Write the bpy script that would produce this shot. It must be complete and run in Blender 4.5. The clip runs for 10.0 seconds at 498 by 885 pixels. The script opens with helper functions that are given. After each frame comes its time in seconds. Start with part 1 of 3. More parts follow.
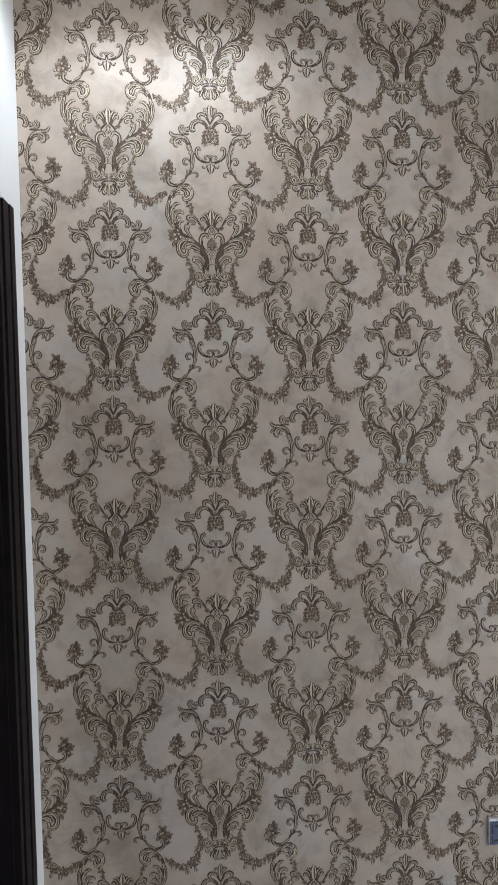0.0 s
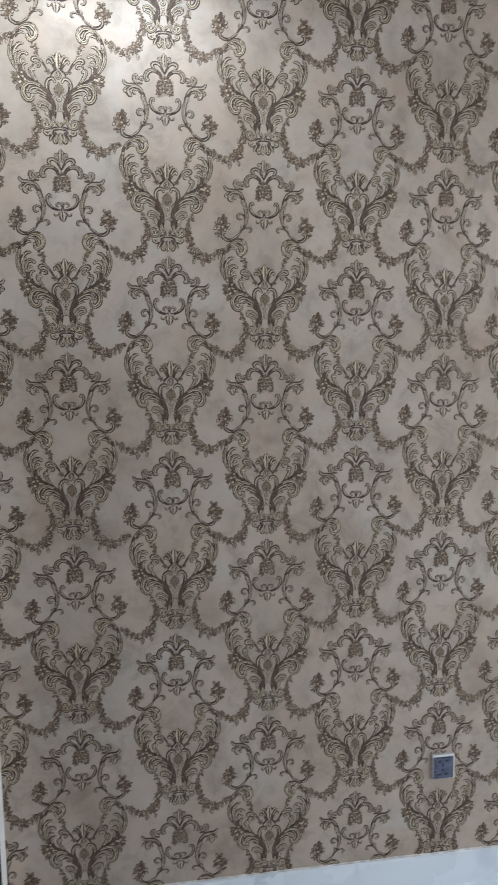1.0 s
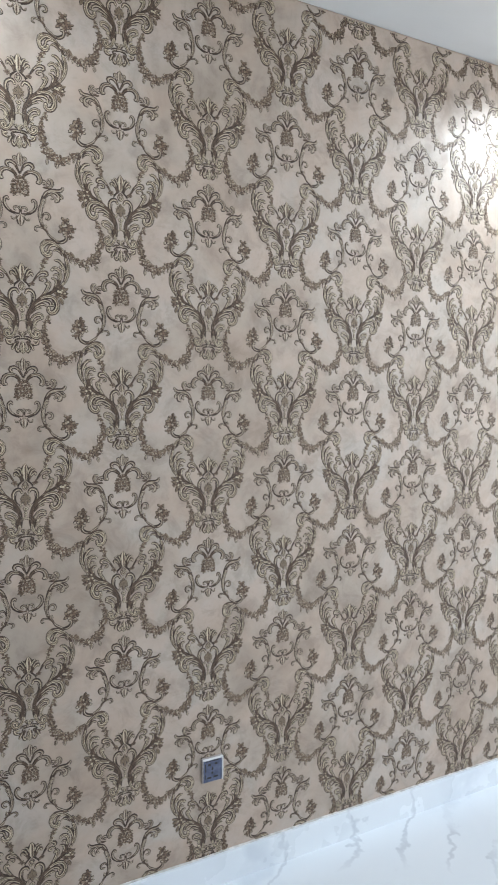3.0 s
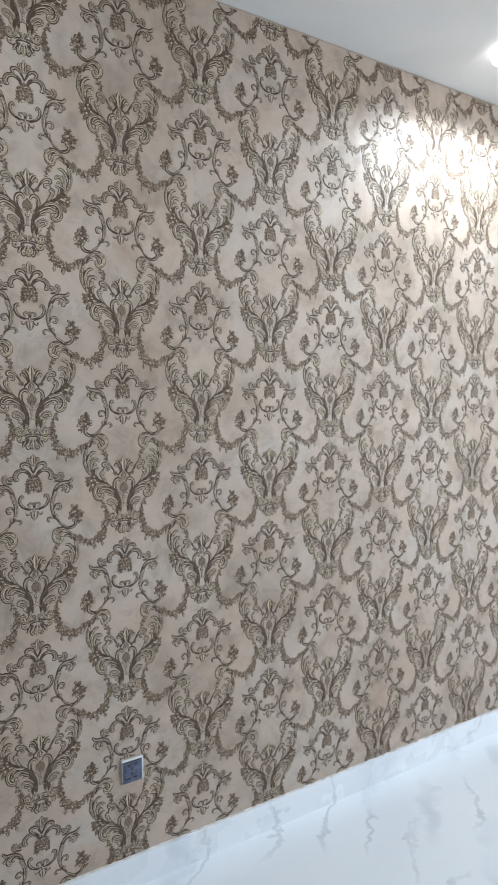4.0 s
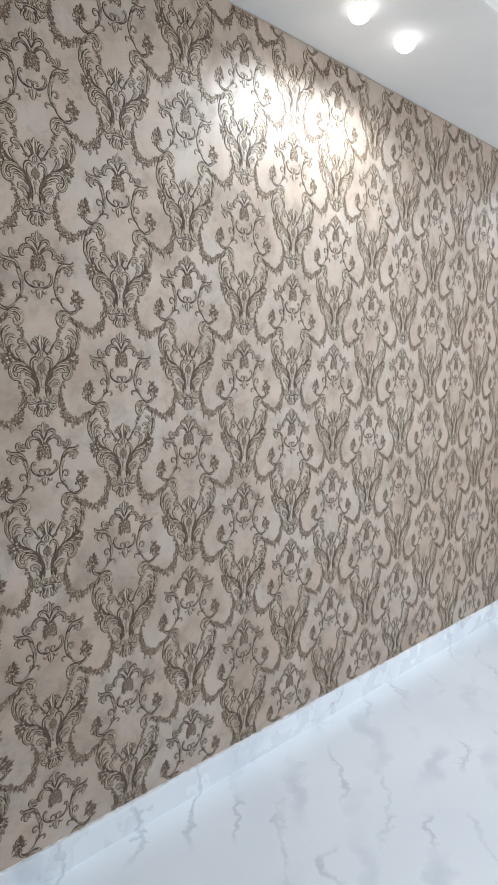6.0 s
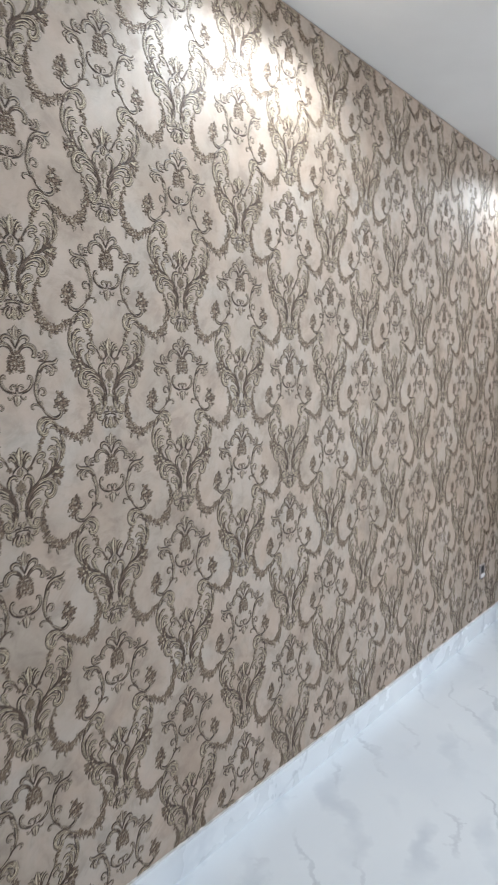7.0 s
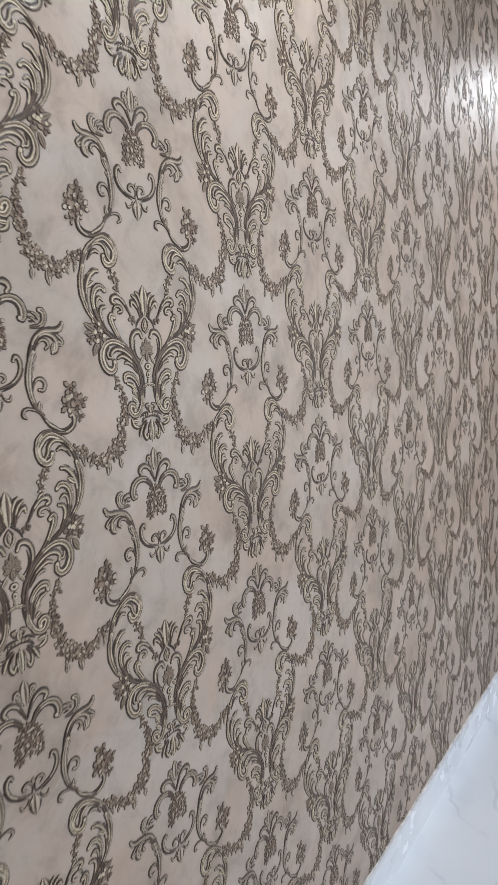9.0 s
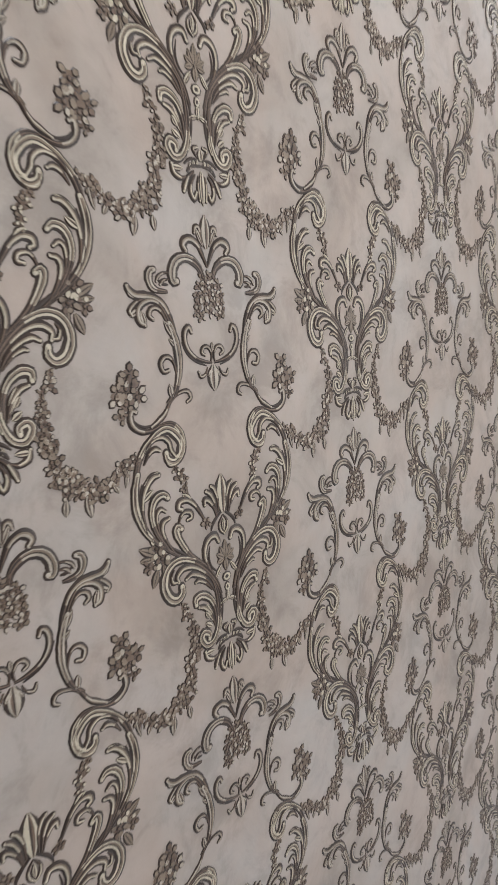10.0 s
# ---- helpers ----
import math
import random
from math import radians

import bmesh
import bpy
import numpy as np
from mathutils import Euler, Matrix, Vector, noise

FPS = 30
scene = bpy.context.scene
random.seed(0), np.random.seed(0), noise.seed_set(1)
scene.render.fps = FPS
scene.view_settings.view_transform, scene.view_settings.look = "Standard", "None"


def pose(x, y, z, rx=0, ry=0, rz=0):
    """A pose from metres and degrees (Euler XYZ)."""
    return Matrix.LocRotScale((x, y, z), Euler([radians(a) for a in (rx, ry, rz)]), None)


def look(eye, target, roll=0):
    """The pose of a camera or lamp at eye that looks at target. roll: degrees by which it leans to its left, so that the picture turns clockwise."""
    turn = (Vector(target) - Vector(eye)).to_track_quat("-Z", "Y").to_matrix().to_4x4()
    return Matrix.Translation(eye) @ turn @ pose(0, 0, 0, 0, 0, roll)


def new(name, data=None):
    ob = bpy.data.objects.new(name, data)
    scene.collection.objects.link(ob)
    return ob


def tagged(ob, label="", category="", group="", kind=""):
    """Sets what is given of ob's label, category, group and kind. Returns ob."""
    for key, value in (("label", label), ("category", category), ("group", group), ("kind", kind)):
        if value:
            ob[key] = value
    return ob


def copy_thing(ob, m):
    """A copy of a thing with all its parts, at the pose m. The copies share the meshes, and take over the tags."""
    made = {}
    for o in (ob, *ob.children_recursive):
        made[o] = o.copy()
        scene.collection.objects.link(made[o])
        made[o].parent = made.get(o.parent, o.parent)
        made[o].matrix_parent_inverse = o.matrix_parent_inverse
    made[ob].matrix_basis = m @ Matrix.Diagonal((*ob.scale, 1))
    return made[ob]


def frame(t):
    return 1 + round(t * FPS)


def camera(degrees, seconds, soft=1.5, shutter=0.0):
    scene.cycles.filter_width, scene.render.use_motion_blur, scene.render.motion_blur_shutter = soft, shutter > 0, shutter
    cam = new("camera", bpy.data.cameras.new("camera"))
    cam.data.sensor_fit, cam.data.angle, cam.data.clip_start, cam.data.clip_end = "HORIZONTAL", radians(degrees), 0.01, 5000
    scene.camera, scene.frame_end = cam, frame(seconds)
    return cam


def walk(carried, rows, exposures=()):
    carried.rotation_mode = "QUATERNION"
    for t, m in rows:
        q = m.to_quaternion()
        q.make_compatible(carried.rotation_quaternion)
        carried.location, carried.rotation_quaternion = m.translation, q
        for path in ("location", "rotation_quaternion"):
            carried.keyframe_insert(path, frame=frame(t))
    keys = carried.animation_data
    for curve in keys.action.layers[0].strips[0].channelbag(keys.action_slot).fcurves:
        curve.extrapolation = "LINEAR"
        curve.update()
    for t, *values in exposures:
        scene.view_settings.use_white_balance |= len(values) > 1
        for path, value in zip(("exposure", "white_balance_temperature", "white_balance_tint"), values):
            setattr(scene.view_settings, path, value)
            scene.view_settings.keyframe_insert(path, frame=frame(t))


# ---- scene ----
cam = camera(41.9, 10.0, soft=1.6, shutter=0.25)
PATH = [
    (0, (-0.288, -0.008, 1.59), (-0.159, 1.987, 1.523), -0.7),
    (0.3, (-0.313, -0.013, 1.562), (-0.152, 1.977, 1.443), -0.5),
    (0.5, (-0.32, -0.016, 1.556), (-0.13, 1.969, 1.404), -0.5),
    (0.7, (-0.319, -0.022, 1.555), (-0.11, 1.959, 1.379), -0.7),
    (1, (-0.314, -0.027, 1.559), (-0.028, 1.946, 1.395), -0.6),
    (1.3, (-0.304, -0.028, 1.564), (0.135, 1.919, 1.445), -0.1),
    (1.5, (-0.297, -0.024, 1.566), (0.223, 1.903, 1.438), -0.2),
    (1.8, (-0.297, -0.019, 1.566), (0.325, 1.879, 1.461), 0.2),
    (2, (-0.293, -0.016, 1.564), (0.384, 1.863, 1.464), 0.4),
    (2.3, (-0.282, -0.017, 1.558), (0.464, 1.836, 1.459), 0.4),
    (2.5, (-0.275, -0.016, 1.555), (0.517, 1.818, 1.445), 0.3),
    (2.8, (-0.266, -0.016, 1.553), (0.597, 1.784, 1.439), 0.1),
    (3, (-0.246, -0.02, 1.552), (0.653, 1.761, 1.419), 0.3),
    (3.2, (-0.211, -0.032, 1.549), (0.706, 1.741, 1.419), 0.2),
    (4.5, (-0.195, -0.056, 1.562), (1.004, 1.537, 1.413), 0.6),
    (4.8, (-0.196, -0.055, 1.558), (1.071, 1.486, 1.419), 1.0),
    (5, (-0.197, -0.053, 1.555), (1.106, 1.457, 1.416), 1.0),
    (5.3, (-0.196, -0.042, 1.559), (1.163, 1.415, 1.385), 1.1),
    (5.5, (-0.197, -0.022, 1.563), (1.184, 1.413, 1.38), 0.5),
    (5.7, (-0.167, 0.01, 1.544), (1.222, 1.435, 1.344), 0.1),
    (6.8, (0.184, 0.333, 1.522), (1.655, 1.674, 1.324), 0.6),
    (7, (0.249, 0.423, 1.524), (1.781, 1.696, 1.338), -0.5),
    (7.3, (0.333, 0.546, 1.536), (1.941, 1.718, 1.337), -1.5),
    (7.5, (0.414, 0.615, 1.535), (2.035, 1.756, 1.271), -1.9),
    (7.7, (0.511, 0.669, 1.532), (2.144, 1.795, 1.274), -2.2),
    (8, (0.677, 0.753, 1.531), (2.297, 1.896, 1.267), -2.1),
    (8.2, (0.763, 0.8, 1.534), (2.382, 1.951, 1.296), -2.3),
    (8.5, (0.889, 0.898, 1.516), (2.493, 2.06, 1.242), -1.7),
    (8.8, (1.042, 1.024, 1.522), (2.645, 2.188, 1.246), -2.2),
    (9, (1.134, 1.094, 1.531), (2.75, 2.241, 1.262), -2.7),
    (9.3, (1.279, 1.165, 1.527), (2.866, 2.345, 1.23), -2.6),
    (9.5, (1.384, 1.197, 1.52), (2.927, 2.434, 1.224), -2.2),
    (9.7, (1.5, 1.225, 1.525), (2.995, 2.522, 1.241), -2.4),
    (10, (1.637, 1.271, 1.525), (3.06, 2.641, 1.213), -3.2),
]
EXPOSURES = [(0, -0.05, 6920, 12), (1, 0.02, 6870, 11), (1.5, 0.56, 6870, 10), (2.5, 0.48, 6870, 10), (4.5, 0.18, 6920, 10), (5.5, 0.11, 7020, 11), (6.8, 0.03, 7120, 12), (7.5, -0.4, 7100, 11), (8.5, -0.15, 7140, 13), (9, -0.2, 7140, 15), (9.5, -0.26, 7170, 15), (10, -0.27, 7140, 15)]
walk(cam, [(t, look(eye, target, roll)) for t, eye, target, roll in PATH], EXPOSURES)

# ---- light ----
world = bpy.data.worlds.new("world")
scene.world = world
world.use_nodes = True
sky = world.node_tree.nodes.new("ShaderNodeTexSky")
sky.sky_type, sky.sun_disc, sky.sun_elevation, sky.sun_rotation = "NISHITA", False, radians(40), radians(200)
world.node_tree.links.new(sky.outputs[0], world.node_tree.nodes["Background"].inputs[0])
world.node_tree.nodes["Background"].inputs[1].default_value = 0.08

# Plan of the room, in metres
WEST, EAST, NORTH, SOUTH = -0.772, 4.84, 1.8, -2.6
SOFFIT_Z, TRAY_Z, SOFFIT_EDGE = 2.787, 2.885, 1.18
SKIRT_H = 0.102
COL, ROW, TIP_Z = 0.267, 0.53, 0.07        # wallpaper repeat and the lowest crown tip
LAMPS = [-0.56, -0.27, 1.87, 2.16, 4.32, 4.61]
LAMP_Y = 1.503

FILL_POWER, SPOT_POWER = 91.0, 22.5
# Added cool area fill in the east wall; its source is unseen
fill_lamp = bpy.data.lights.new("unseen_fill", "AREA")
fill_lamp.shape, fill_lamp.size, fill_lamp.size_y, fill_lamp.energy, fill_lamp.color = "RECTANGLE", 1.8, 1.9, FILL_POWER, (0.86, 0.93, 1.0)
new("unseen_fill", fill_lamp).matrix_world = look((EAST + 0.02, -1.0, 1.55), (0, -1.0, 1.5))
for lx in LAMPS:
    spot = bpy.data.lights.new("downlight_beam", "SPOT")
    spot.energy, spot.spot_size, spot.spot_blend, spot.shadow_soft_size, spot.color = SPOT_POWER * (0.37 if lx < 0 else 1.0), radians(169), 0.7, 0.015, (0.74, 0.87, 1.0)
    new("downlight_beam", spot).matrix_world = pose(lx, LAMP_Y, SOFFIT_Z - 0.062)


# ---- materials ----
class Mat:
    """A node material with short calls for the common pieces."""

    def __init__(self, name, rough=0.5, metal=0.0):
        self.m = bpy.data.materials.new(name)
        self.m.use_nodes = True
        self.t = self.m.node_tree
        self.b = self.t.nodes["Principled BSDF"]
        self.b.inputs["Roughness"].default_value, self.b.inputs["Metallic"].default_value = rough, metal
        self.place = self.t.nodes.new("ShaderNodeTexCoord").outputs["Object"]

    def noise(self, scale, detail=4.0, distort=0.0, stretch=None, rough=0.5, way="POINT"):
        n = self.t.nodes.new("ShaderNodeTexNoise")
        n.inputs["Scale"].default_value, n.inputs["Detail"].default_value = scale, detail
        n.inputs["Distortion"].default_value, n.inputs["Roughness"].default_value = distort, rough
        src = self.place
        if stretch:
            mp = self.t.nodes.new("ShaderNodeMapping")
            mp.vector_type = way
            mp.inputs["Scale"].default_value = stretch[0]
            mp.inputs["Rotation"].default_value = [radians(a) for a in stretch[1]]
            self.t.links.new(src, mp.inputs[0])
            src = mp.outputs[0]
        self.t.links.new(src, n.inputs["Vector"])
        return n.outputs["Fac"]

    def ramp(self, src, *stops):
        r = self.t.nodes.new("ShaderNodeValToRGB")
        els = r.color_ramp.elements
        while len(els) < len(stops):
            els.new(0.5)
        for e, (p, c) in zip(els, stops):
            e.position, e.color = p, (*c, 1) if len(c) == 3 else c
        self.t.links.new(src, r.inputs[0])
        return r.outputs[0]

    def mix(self, a, b, fac, mode="MIX"):
        x = self.t.nodes.new("ShaderNodeMix")
        x.data_type, x.blend_type = "RGBA", mode
        if isinstance(fac, float):
            x.inputs[0].default_value = fac
        else:
            self.t.links.new(fac, x.inputs[0])
        for v, s in ((a, x.inputs[6]), (b, x.inputs[7])):
            if isinstance(v, tuple):
                s.default_value = (*v, 1)
            else:
                self.t.links.new(v, s)
        return x.outputs[2]

    def color(self, src):
        if isinstance(src, tuple):
            self.b.inputs["Base Color"].default_value = (*src, 1)
        else:
            self.t.links.new(src, self.b.inputs["Base Color"])
        return self

    def rough(self, src, lo, hi):
        r = self.t.nodes.new("ShaderNodeMapRange")
        r.inputs["To Min"].default_value, r.inputs["To Max"].default_value = lo, hi
        self.t.links.new(src, r.inputs[0])
        self.t.links.new(r.outputs[0], self.b.inputs["Roughness"])
        return self

    def bump(self, src, strength, distance):
        n = self.t.nodes.new("ShaderNodeBump")
        n.inputs["Strength"].default_value, n.inputs["Distance"].default_value = strength, distance
        self.t.links.new(src, n.inputs["Height"])
        self.t.links.new(n.outputs[0], self.b.inputs["Normal"])
        return self


def plain(name, colour, rough=0.5, metal=0.0, spread=0.12, scale=9.0):
    """Near-plain paint or metal: a little mottling in colour and gloss."""
    m = Mat(name, rough, metal)
    n = m.noise(scale, 5)
    lo, hi = tuple(c * (1 - spread) for c in colour), tuple(min(1, c * (1 + spread)) for c in colour)
    m.color(m.ramp(n, (0.3, lo), (0.7, hi))).rough(m.noise(scale * 3, 3), rough * 0.85, min(1, rough * 1.15))
    return m.m


# embossed vinyl wallpaper: clouded greige ground, tan and blue-grey patches, a satin clear coat
def vinyl(w, sheen):
    w.b.inputs["Coat Weight"].default_value, w.b.inputs["Coat Roughness"].default_value, w.b.inputs["Coat IOR"].default_value = sheen, 0.54, 1.5
    return w.m


w = Mat("wallpaper_ground", 0.5)
cloud = w.ramp(w.noise(4.2, 5, 0.5, rough=0.6), (0.32, (0.37, 0.292, 0.238)), (0.5, (0.45, 0.367, 0.31)), (0.68, (0.495, 0.428, 0.38)))
blotch = w.ramp(w.noise(13, 8, 0.5, rough=0.7), (0.36, (0.80, 0.79, 0.78)), (0.5, (1.0, 1.0, 1.0)), (0.66, (1.07, 1.07, 1.07)))
tint = w.ramp(w.noise(8, 4, 0.6), (0.40, (1.02, 0.98, 0.95)), (0.60, (0.965, 0.985, 0.985)))
cloud = w.mix(cloud, tint, 1.0, "MULTIPLY")
w.color(w.mix(cloud, blotch, 1.0, "MULTIPLY")).rough(w.noise(30, 4), 0.45, 0.6).bump(w.noise(380, 4), 0.22, 0.0005)
PAPER = vinyl(w, 0.32)


def ink(name, lo, hi):
    w = Mat(name, 0.45)
    w.color(w.ramp(w.noise(50, 4), (0.3, lo), (0.7, hi))).bump(w.noise(700, 2), 0.3, 0.0004)
    w.b.inputs["Specular IOR Level"].default_value = 0.3
    return vinyl(w, 0.32)


UMBER = ink("umber_ink", (0.026, 0.014, 0.009), (0.058, 0.032, 0.020))
SEPIA = ink("sepia_ink", (0.115, 0.070, 0.046), (0.21, 0.138, 0.094))
BRONZE = ink("bronze_ink", (0.48, 0.405, 0.295), (0.66, 0.57, 0.43))
TAUPE = ink("taupe_ink", (0.185, 0.132, 0.090), (0.30, 0.225, 0.16))
TAN = ink("tan_ink", (0.38, 0.315, 0.24), (0.54, 0.46, 0.365))

# polished white marble tile with drifting grey veins
def marble(name, rough_lo, rough_hi):
    w = Mat(name, 0.2)
    def veins(scale, turn, width, bend, mask_scale, lo, hi):
        """Long wavering veins in one drift, broken into stretches."""
        mp = w.t.nodes.new("ShaderNodeMapping")
        mp.inputs["Rotation"].default_value = (0, 0, radians(turn))
        w.t.links.new(w.place, mp.inputs[0])
        wave = w.t.nodes.new("ShaderNodeTexWave")
        for key, value in (("Scale", scale), ("Distortion", bend), ("Detail", 5.0), ("Detail Scale", 1.3), ("Detail Roughness", 0.62)):
            wave.inputs[key].default_value = value
        w.t.links.new(mp.outputs[0], wave.inputs["Vector"])
        v = w.ramp(wave.outputs["Fac"], (1 - width, (0, 0, 0)), (1.0, (1, 1, 1)))
        m = w.ramp(w.noise(mask_scale, 4, 0.4), (lo, (0, 0, 0)), (hi, (1, 1, 1)))
        return w.mix(v, m, 1.0, "MULTIPLY")

    body = w.ramp(w.noise(1.6, 6, 0.6), (0.3, (0.745, 0.81, 0.885)), (0.7, (0.805, 0.865, 0.93)))
    soft = w.mix(body, (0.665, 0.73, 0.81), veins(1.3, 56, 0.34, 6.5, 2.2, 0.42, 0.62))
    fine = w.mix(soft, (0.60, 0.655, 0.73), veins(1.9, 52, 0.055, 8.0, 2.6, 0.46, 0.62))
    w.color(fine).rough(w.noise(6, 4), rough_lo, rough_hi)
    return w.m


MARBLE = marble("white_marble", 0.16, 0.28)
SKIRT = marble("skirting_marble", 0.22, 0.32)
GROUT = plain("grout", (0.60, 0.60, 0.60), 0.9, 0, 0.35, 30)
w = Mat("white_emulsion", 0.75)
w.color(w.ramp(w.noise(2.2, 6, 0.4), (0.3, (0.74, 0.74, 0.735)), (0.7, (0.80, 0.80, 0.795)))).bump(w.noise(160, 4), 0.15, 0.0008)
WHITE = w.m
BLACK_WOOD = plain("black_brown_lacquer", (0.007, 0.004, 0.005), 0.55, 0, 0.4, 14)
BLACK_WOOD.node_tree.nodes["Principled BSDF"].inputs["Specular IOR Level"].default_value = 0.22
LEAF_WOOD = plain("dark_door_leaf", (0.010, 0.006, 0.007), 0.5, 0, 0.4, 10)
STEEL_BROWN = plain("brown_coated_steel", (0.16, 0.098, 0.09), 0.30, 0.1, 0.2, 6)
STEEL_BLACK = plain("black_steel", (0.014, 0.012, 0.013), 0.4, 0.2, 0.3, 20)
COPPER = plain("pale_copper_trim", (0.80, 0.70, 0.66), 0.35, 0.0)
PALE_COAT = plain("pale_glossy_coat", (0.70, 0.68, 0.69), 0.18, 0, 0.15, 30)
PLASTIC = plain("white_plastic", (0.74, 0.75, 0.77), 0.3)
CLEAR_COVER = plain("clear_plastic_cover", (0.43, 0.40, 0.40), 0.12, 0, 0.3, 60)
BLUE_FILM = plain("blue_protective_film", (0.105, 0.125, 0.20), 0.22, 0, 0.25, 60)
DARK_SLOT = plain("dark_slot", (0.012, 0.013, 0.018), 0.5)
CHROME = plain("satin_metal", (0.62, 0.62, 0.62), 0.3, 0.9)
GREY_BITS = plain("grey_rubble", (0.16, 0.17, 0.18), 0.85, 0, 0.4, 60)
w = Mat("lamp_glow", 0.4)
w.b.inputs["Emission Color"].default_value, w.b.inputs["Emission Strength"].default_value = (0.93, 0.97, 1.0, 1), 5.0
GLOW = w.m


# ---- building helpers ----
def obj(name, bm, mats, parent=None, smooth=False):
    me = bpy.data.meshes.new(name)
    bm.to_mesh(me)
    bm.free()
    for m in mats if isinstance(mats, (list, tuple)) else (mats,):
        me.materials.append(m)
    if smooth:
        me.shade_smooth()
    ob = new(name, me)
    ob.parent = parent
    return ob


def part(name, bm, mats, parent, label="", smooth=False):
    return tagged(obj(name, bm, mats, parent, smooth), label)


def box(bm, x0, x1, y0, y1, z0, z1, bevel=0.0, mat=0):
    made = bmesh.ops.create_cube(bm, size=1, matrix=Matrix.Translation(((x0 + x1) / 2, (y0 + y1) / 2, (z0 + z1) / 2)) @ Matrix.Diagonal((x1 - x0, y1 - y0, z1 - z0, 1)))
    faces = {f for v in made["verts"] for f in v.link_faces}
    for f in faces:
        f.material_index = mat
    if bevel:
        bmesh.ops.bevel(bm, geom=list({e for f in faces for e in f.edges}), offset=bevel, segments=2, profile=0.6, affect="EDGES")
    return bm


def boxed(*a, **k):
    return box(bmesh.new(), *a, **k)


def lathe(bm, profile, m=Matrix(), steps=28, mat=0):
    """Turns (radius, height) pairs round z."""
    rings = [[bm.verts.new(m @ Vector((r * math.cos(a), r * math.sin(a), z))) for a in (2 * math.pi * i / steps for i in range(steps))] for r, z in profile]
    for a, b in zip(rings, rings[1:]):
        for i in range(steps):
            bm.faces.new((a[i], a[(i + 1) % steps], b[(i + 1) % steps], b[i])).material_index = mat
    return rings


# ---- structure ----
floor = tagged(obj("floor", boxed(WEST - 0.15, EAST + 0.15, SOUTH - 0.15, NORTH + 0.15, -0.12, 0), MARBLE), "polished white marble floor with soft grey veins", "floor", kind="structure")
wall_north = tagged(obj("wall_north", boxed(WEST - 0.15, EAST + 0.15, NORTH, NORTH + 0.15, 0, 3.0), PAPER), "wall papered in greige embossed damask wallpaper", "wall", kind="structure")


def lean(bm):
    """The west wall is a little out of plumb."""
    for v in bm.verts:
        v.co.x += -0.0115 * (v.co.z - 1.4)
    return bm


# west wall, with the opening of the door
DOOR_Y0, DOOR_Y1, DOOR_TOP = 0.64, 1.54, 2.03
bm = bmesh.new()
box(bm, WEST - 0.15, WEST, DOOR_Y1, NORTH, 0, 3.0)
box(bm, WEST - 0.15, WEST, SOUTH, DOOR_Y0, 0, 3.0)
box(bm, WEST - 0.15, WEST, DOOR_Y0, DOOR_Y1, DOOR_TOP, 3.0)
tagged(obj("wall_west", lean(bm), WHITE), "plain white painted side wall", "wall", kind="structure")
# Opening added for the fill light; no window is known in this wall
FILL_Y0, FILL_Y1, FILL_Z0, FILL_Z1 = -1.9, -0.1, 0.6, 2.5
bm = bmesh.new()
box(bm, EAST, EAST + 0.15, SOUTH, FILL_Y0, 0, 3.0)
box(bm, EAST, EAST + 0.15, FILL_Y1, NORTH, 0, 3.0)
box(bm, EAST, EAST + 0.15, FILL_Y0, FILL_Y1, 0, FILL_Z0)
box(bm, EAST, EAST + 0.15, FILL_Y0, FILL_Y1, FILL_Z1, 3.0)
tagged(obj("wall_east", bm, WHITE), "plain white painted end wall with an added opening for fill light", "wall", kind="structure")
bm = boxed(WEST - 0.15, EAST + 0.15, SOUTH - 0.15, SOUTH, 0, 3.0)
tagged(obj("wall_south", bm, WHITE), "plain white painted back wall of the room", "wall", kind="structure")

tagged(obj("ceiling", boxed(WEST - 0.15, EAST + 0.15, SOUTH - 0.15, NORTH + 0.15, TRAY_Z, TRAY_Z + 0.12), WHITE), "raised white painted tray ceiling", "ceiling", kind="structure")
SB = SOUTH + 0.62
bm = bmesh.new()
box(bm, WEST, EAST, SOFFIT_EDGE, NORTH, SOFFIT_Z, SOFFIT_Z + 0.045, 0.012)
box(bm, WEST, EAST, SOUTH, SB, SOFFIT_Z, SOFFIT_Z + 0.045, 0.002)
tagged(obj("ceiling_soffit", bm, WHITE), "lowered white plasterboard ceiling border with downlights", "ceiling", kind="structure")

# skirting: marble strips, with a bead of filler on top
tagged(obj("baseboard", boxed(WEST, EAST, NORTH - 0.013, NORTH + 0.001, -0.004, SKIRT_H, 0.0015), SKIRT), "white marble skirting along the papered wall", "skirting", kind="structure")
bm = bmesh.new()
xs = np.arange(WEST, EAST, 0.03)
rows = []
for x in xs:
    j = noise.noise((x * 9, 0, 3)) * 0.0016 + noise.noise((x * 40, 1, 3)) * 0.0008
    rows.append([bm.verts.new((x, NORTH - 0.006 + j, SKIRT_H - 0.001)), bm.verts.new((x, NORTH - 0.004 + j, SKIRT_H + 0.0022 + j)), bm.verts.new((x, NORTH + 0.001, SKIRT_H + 0.0035 + j))])
for a, b in zip(rows, rows[1:]):
    for i in (0, 1):
        bm.faces.new((a[i], b[i], b[i + 1], a[i + 1]))
tagged(obj("trim", bm, GROUT), "thin uneven brown line of filler above the skirting", "filler", kind="structure")

# ---- door in the west wall ----
door = tagged(new("door_1"), "closed black-brown lacquered door with moulded casing", "door", kind="structure")


